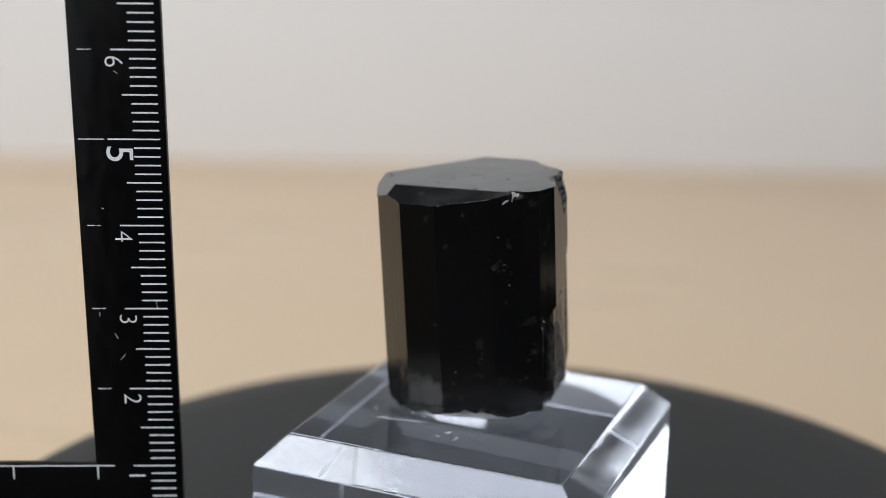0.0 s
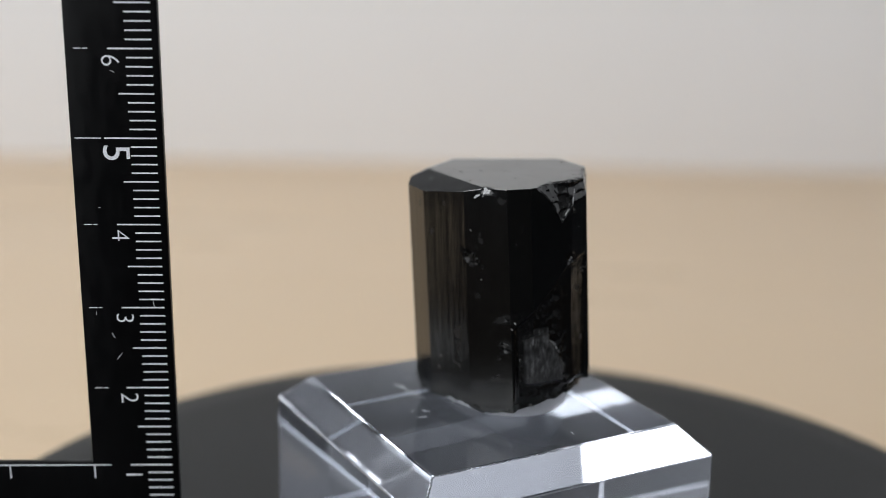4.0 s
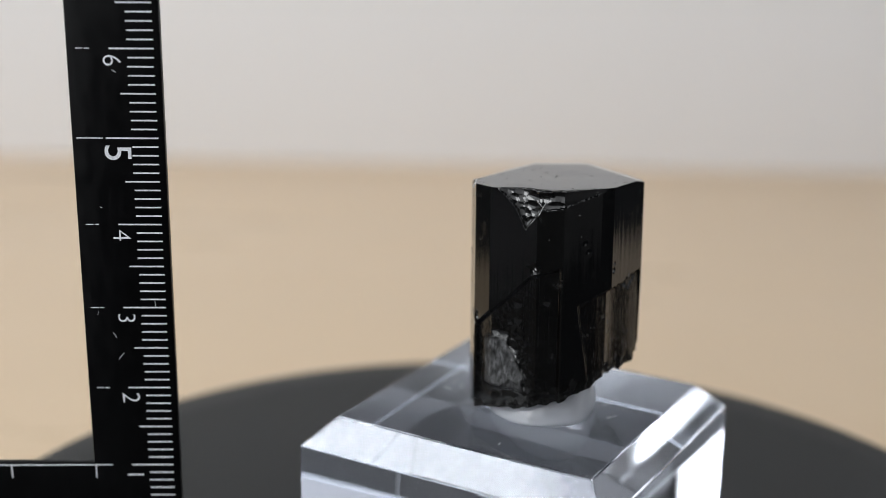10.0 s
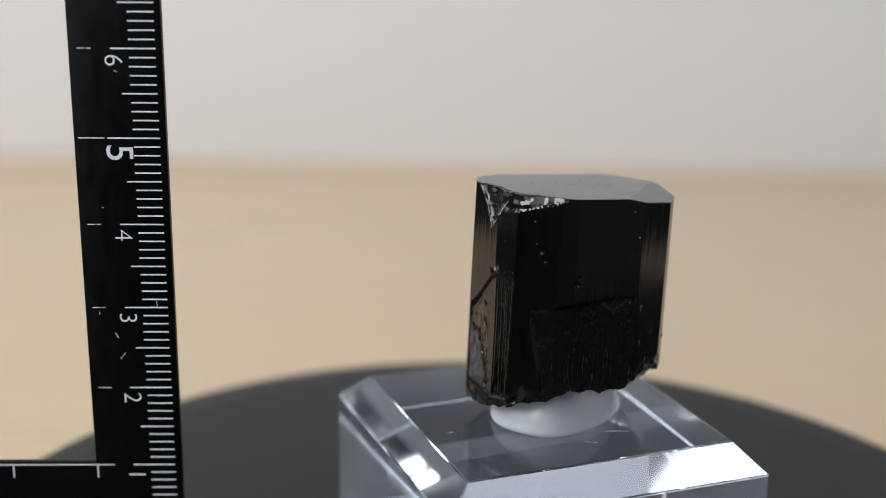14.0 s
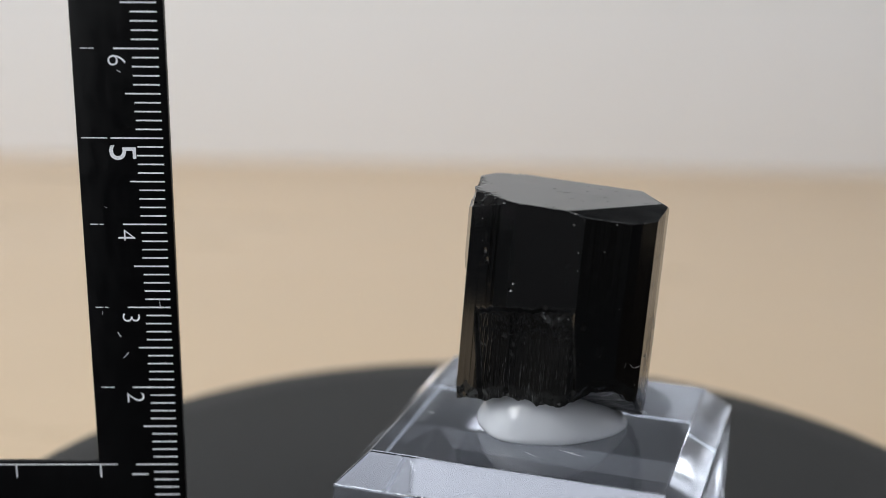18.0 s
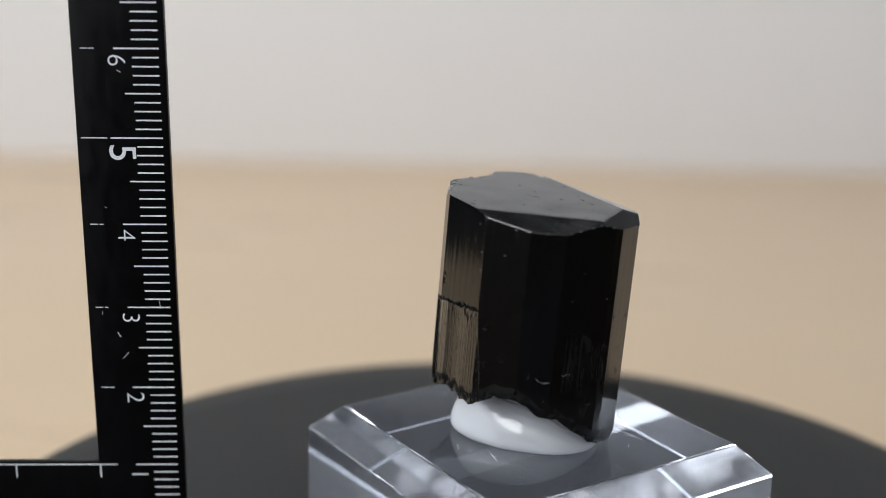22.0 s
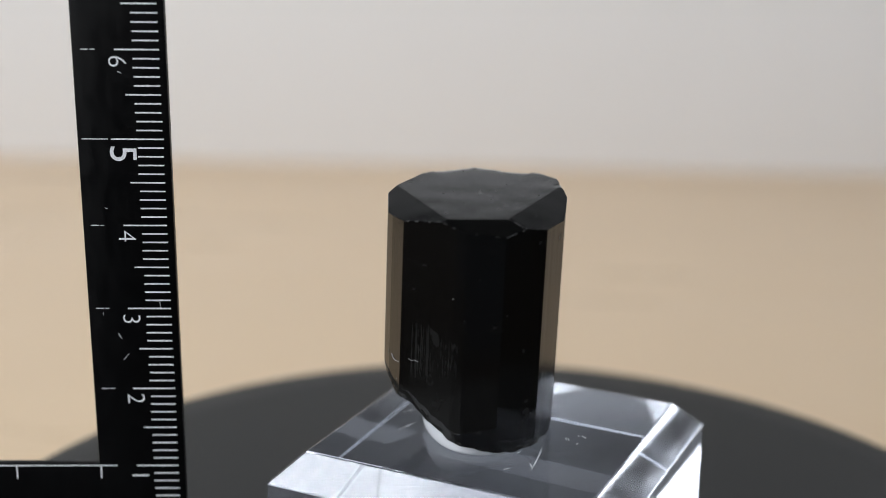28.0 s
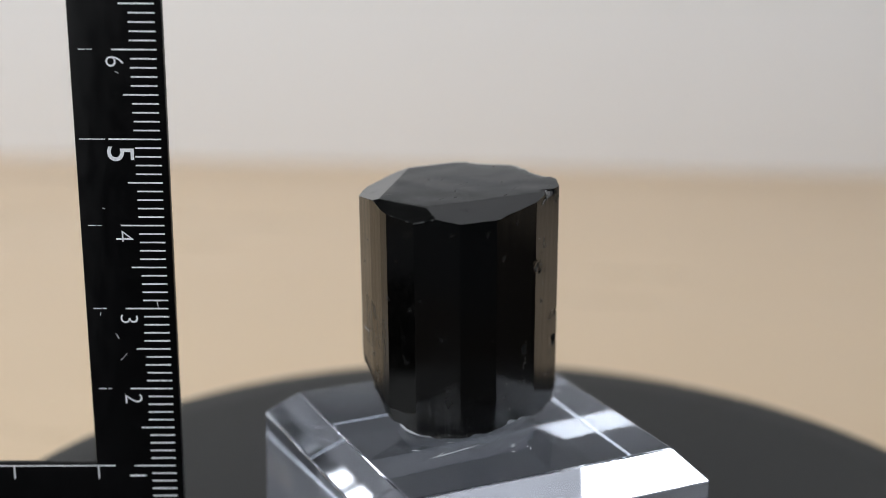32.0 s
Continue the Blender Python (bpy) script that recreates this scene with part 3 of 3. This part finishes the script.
def scar(name, points, width, label, lift=0.003):
    """A thin raised ridge along points given as (angle, height), pointed at both ends."""
    bm = bmesh.new()
    rings, last = [], len(points) - 1
    for i, (deg, z) in enumerate(points):
        p, out = skin_point(deg, z)
        q, _ = skin_point(*points[min(last, i + 1)])
        o, _ = skin_point(*points[max(0, i - 1)])
        along = (q - o).normalized()
        side = along.cross(out).normalized() * width * (0.25 if i in (0, last) else 0.5 + 0.12 * math.sin(i * 2.4))
        rings.append([bm.verts.new((p + v) * CM) for v in (side - out * 0.01, side * 0.6 + out * lift, -side * 0.6 + out * lift, -side - out * 0.01)])
    for a, b in zip(rings, rings[1:]):
        for i in range(4):
            bm.faces.new((a[i], a[(i + 1) % 4], b[(i + 1) % 4], b[i]))
    bm.faces.new(list(reversed(rings[0])))
    bm.faces.new(rings[-1])
    bmesh.ops.recalc_face_normals(bm, faces=bm.faces[:])
    part(name, bm, FRESH, stone, label)


scar("chip_scar", ((-150.6, 2.885), (-149.5, 2.85), (-147.5, 2.84), (-145.6, 2.865)), 0.055, "fresh pale chip on the upper edge")
scar("chip_scar", ((-149.8, 2.86), (-150.2, 2.82), (-150.8, 2.78)), 0.03, "fresh pale chip on the upper edge")
scar("chip_scar", ((-157.0, 2.75), (-155.0, 2.78), (-152.5, 2.80)), 0.035, "fresh pale chip on the upper edge")
scar("crack", ((-89.8, 2.83), (-92.5, 2.74), (-94.0, 2.66), (-96.5, 2.61), (-99.7, 2.54)), 0.008, "thin pale crack")
scar("hair", ((38.6, 1.13), (41.0, 1.09), (43.4, 1.07), (47.5, 1.08)), 0.0045, "tiny pale hair", 0.008)
scar("hair", ((53.6, 1.15), (55.5, 1.13), (57.5, 1.145), (60.0, 1.13)), 0.004, "tiny pale hair", 0.008)
for deg, z, size in ((-95.5, 2.03, 0.03), (-96.8, 2.0, 0.02), (-134.0, 1.31, 0.022), (-136.0, 1.24, 0.016), (-107.3, 0.95, 0.02), (-70.8, 2.65, 0.010), (-69.0, 2.40, 0.008),
                     (-1.9, 2.45, 0.013), (-1.0, 2.25, 0.008), (-160.5, 2.36, 0.014), (45.0, 0.86, 0.012)):
    scar("crumb", ((deg - 0.4, z + size / 2), (deg, z), (deg + 0.3, z - size / 2)), size, "tiny pale crumb")

# ---- the putty under the crystal ----
PAT = ((-180, .62), (-150, .74), (-136, .80), (-112, .86), (-95, .90), (-80, .90), (-62, .87), (-50, .85), (-40, .79), (-25, .70), (-10, .66), (15, .63), (30, .66), (50, .73), (70, .85), (85, .94), (95, .95), (110, .90), (130, .78), (155, .66), (180, .62))


def putty():
    bm = bmesh.new()
    pa, pr = [a for a, _ in PAT], [r for _, r in PAT]
    steps, mid, spread = 96, (0.40, 0.44), np.arange(-16, 17, 4)
    prof = ((0.94, 0.0), (0.985, 0.03), (1.0, 0.07), (0.99, 0.13), (0.965, 0.19), (0.93, 0.25), (0.885, 0.31), (0.83, 0.38), (0.75, 0.45), (0.6, 0.52), (0.35, 0.56), (0.15, 0.57))
    rings = []
    for s, h in prof:
        ring = []
        for i in range(steps):
            a = 2 * math.pi * i / steps
            d = (math.degrees(a) + 180) % 360 - 180
            r = float(np.mean(np.interp((d + spread + 180) % 360 - 180, pa, pr))) * s * (1 + 0.025 * noise.noise(Vector((math.cos(a) * 2, math.sin(a) * 2, h * 3))))
            x, y = mid[0] + r * math.cos(a), mid[1] + r * math.sin(a)
            tall = min(1.25, max(0.3, 0.9 + 0.62 * (x - 0.5) - 0.28 * (y - 0.4)))
            ring.append(bm.verts.new((x * CM, y * CM, (0.002 + h * tall) * CM)))
        rings.append(ring)
    for a, b in zip(rings, rings[1:]):
        for i in range(steps):
            bm.faces.new((a[i], a[(i + 1) % steps], b[(i + 1) % steps], b[i]))
    bm.faces.new(list(reversed(rings[0])))
    bm.faces.new(rings[-1])
    ob = new("putty", mesh_of("putty", bm, PUTTY, 60))
    return tagged(ob, "smooth white lump of mounting putty under the crystal", "putty")


lump = putty()

# ---- scuffs on the block ----
def scuff(x0, y0, x1, y1, width=0.012, face=None):
    """A thin scratch from point to point on the block's top, or on a bevel."""
    p, q = Vector((x0, y0, 0.0015)), Vector((x1, y1, 0.0015))
    if face is not None:
        a = radians(face + BLOCK_TURN)
        def lift(u, v):
            # u along the edge, v from the outer edge inwards
            out = 2.0 - 0.326 * v
            n = Vector((math.cos(a), math.sin(a)))
            t = Vector((-n.y, n.x))
            return Vector((BLOCK_AT[0] + n.x * out + t.x * u, BLOCK_AT[1] + n.y * out + t.y * u, -0.336 + 0.336 * v)) + Vector((n.x, n.y, 1)) * 0.0015
        p, q = lift(x0, y0), lift(x1, y1)
    d = (q - p).normalized()
    side = d.cross(Vector((0, 0, 1))).normalized() * width / 2
    bm = bmesh.new()
    m = (p + q) / 2
    pts = [p, m + side, q, m - side]
    lowv = [bm.verts.new(v * CM) for v in pts]
    topv = [bm.verts.new((v + Vector((0, 0, 0.002))) * CM) for v in pts]
    bm.faces.new(topv)
    bm.faces.new(list(reversed(lowv)))
    for i in range(4):
        bm.faces.new((lowv[i], lowv[(i + 1) % 4], topv[(i + 1) % 4], topv[i]))
    part("scratch", bm, SCUFF if face is None else SAWLINE, block, "fine pale scratch")


for args in ((-0.39, 0.97, -0.31, 1.57), (-0.30, 1.60, -0.26, 1.42), (-0.40, 1.05, -0.27, 1.67), (-0.83, 0.63, -0.79, 0.58), (-0.67, 0.75, -0.66, 0.66),
             (-0.70, 0.77, -0.69, 0.68), (-0.23, 0.67, -0.26, 0.62), (-0.84, 0.58, -0.90, 0.66), (-0.78, 0.86, -0.81, 0.80), (-0.05, 1.60, 0.03, 1.66),
             (1.13, 0.45, 1.32, 0.71), (1.20, 0.06, 1.27, 0.12), (1.29, 0.13, 1.32, 0.17), (1.22, 0.55, 1.20, 0.62), (-0.15, 1.14, -0.10, 1.20), (0.05, -0.95, 0.02, -1.03)):
    scuff(*args)
rng = random.Random(4)
for face, u0, u1, count in ((180, -1.5, -0.4, 14), (-90, -1.3, -0.3, 9)):
    for _ in range(count):
        u, v, s = rng.uniform(u0, u1), rng.uniform(0.15, 0.55), rng.uniform(0.12, 0.4)
        scuff(u, v, u + 0.25 * s, min(0.97, v + s), 0.004, face)
# long shallow saw marks
for face, u0, u1, v0, v1, slope, count in ((90, -1.6, -0.1, 0.2, 0.6, 0.5, 30), (-90, -0.45, 0.65, 0.75, 0.97, -0.7, 18)):
    for _ in range(count):
        u, v, s = rng.uniform(u0, u1), rng.uniform(v0, v1), rng.uniform(0.15, 0.75) if face > 0 else rng.uniform(0.1, 0.35)
        s = min(s, (0.97 - v) / slope) if slope > 0 else s
        scuff(u, v, u + s, v + slope * s, 0.0035, face)

# ---- the angle ruler ----
ruler = new("angle_ruler")
tagged(ruler, "black L-shaped plastic ruler with white centimetre scale, standing upright", "ruler")


def ruler_body():
    bm = bmesh.new()
    outline = ((-9.0, 0.0), (0.0, 0.0), (0.0, 8.0), (-1.023, 8.0), (-1.023, 1.02), (-9.0, 1.02))
    front = [bm.verts.new((x * CM, 0.0, z * CM)) for x, z in outline]
    back = [bm.verts.new((x * CM, 0.12 * CM, z * CM)) for x, z in outline]
    bm.faces.new(front)
    bm.faces.new(list(reversed(back)))
    for i in range(6):
        j = (i + 1) % 6
        bm.faces.new((front[j], front[i], back[i], back[j]))
    bmesh.ops.recalc_face_normals(bm, faces=bm.faces[:])
    bmesh.ops.bevel(bm, geom=bm.edges[:], offset=0.015 * CM, segments=2, affect="EDGES", profile=0.5)
    return bm


part("body", ruler_body(), INK, ruler, "", 30)


def mark(name, x0, x1, z, thick=0.0165, upright=False):
    bm = box(x0, -0.003, z - thick / 2, x1, 0.001, z + thick / 2) if not upright else box(z - thick / 2, -0.003, x0, z + thick / 2, 0.001, x1)
    return part(name, bm, PRINT, ruler)


rng = random.Random(7)
for mm in range(2, 79):
    z, j = mm / 10, rng.uniform(-0.012, 0.012)
    if mm % 50 == 0:
        mark("tick_mark", -0.65, -0.07 + j / 3, z)
        mark("tick_mark", -0.975, -0.685, z, 0.011)
    elif mm % 10 == 0:
        mark("tick_mark", -0.565 + j / 2, -0.075 + j / 3, z)
        if mm > 10:
            mark("tick_mark", -0.93 + j, -0.845, z, 0.010)
            mark("tick_mark", -0.83, -0.78 + j, z, 0.010)
    elif mm % 5 == 0:
        mark("tick_mark", -0.465 + j / 2, -0.075 + j / 3, z)
    else:
        mark("tick_mark", -0.365 + j / 2, -0.075 + j / 3, z)
mark("scale_line", -8.8, -0.80, 1.0, 0.013)
for cm in range(1, 9):
    mark("tick_mark", 0.83, 1.0, -cm, 0.016, True)


def numeral(text, x, z, size):
    curve = bpy.data.curves.new("numeral", "FONT")
    curve.body, curve.size, curve.extrude, curve.offset = text, size * 1.38 * CM, 0.0015 * CM, (0.0002 if size > 0.3 else -0.0045) * CM
    curve.align_x, curve.align_y, curve.resolution_u = "CENTER", "CENTER", 4
    tmp = bpy.data.objects.new("numeral", curve)
    scene.collection.objects.link(tmp)
    me = bpy.data.meshes.new_from_object(tmp.evaluated_get(bpy.context.evaluated_depsgraph_get()))
    bpy.data.objects.remove(tmp)
    # the top of the figure points towards the scale's edge
    me.transform(Matrix.Translation((x * CM, -0.0018 * CM, z * CM)) @ pose(0, 0, 0, 90, 90, 0))
    me.materials.append(PRINT)
    ob = new("numeral", me)
    ob.parent = ruler


for cm in range(1, 8):
    numeral(str(cm), -0.545 if cm != 5 else -0.54, cm - 0.13 if cm != 5 else cm - 0.17, 0.215 if cm != 5 else 0.31)
for x, z, length, tilt in ((-0.20, 3.06, 0.10, 80), (-0.62, 2.40, 0.10, 130), (-0.68, 2.66, 0.07, 60), (-0.86, 2.93, 0.04, 100), (-0.52, 5.75, 0.05, 30), (-0.75, 4.2, 0.03, 20)):
    bm = box(-length / 2, -0.0025, -0.0025, length / 2, 0.001, 0.0025)
    bm.transform(Matrix.Translation((x * CM, 0, z * CM)) @ pose(0, 0, 0, 0, tilt, 0))
    part("scratch", bm, PRINT, ruler, "fine pale scratch")
ruler.matrix_world = pose(-3.924 * CM, -0.497 * CM, (TOP - 1.552) * CM, 1.589, -0.39, 2.41)

# unseen card added as a bright spot for the crystal's left faces to mirror
tagged(new("reflector_card", mesh_of("reflector_card", box(-21.6, -2.2, 0.12, -17.6, 5.0, 0.16), PAINT, 30)), "unseen small white card added to brighten the crystal's reflections", "paper")
tagged(new("ruler_stand", mesh_of("ruler_stand", box(-12.8, -5.0, 0.12, -9.9, -0.6, TOP - 1.56, 0.1), DARK, 30)), "plain dark grey block that the ruler stands on", "stand")


# ---- what turns ----
def motions():
    for thing, aside, height in ((platter, -0.08, 0.0), (block, 0.0, TOP), (stone, 0.0, TOP), (lump, 0.0, TOP)):
        walk(thing, [(float(t), pose(aside * CM, 0, height * CM, 0, 0, SPIN * (t - 9.0))) for t in range(0, 33)])


motions()
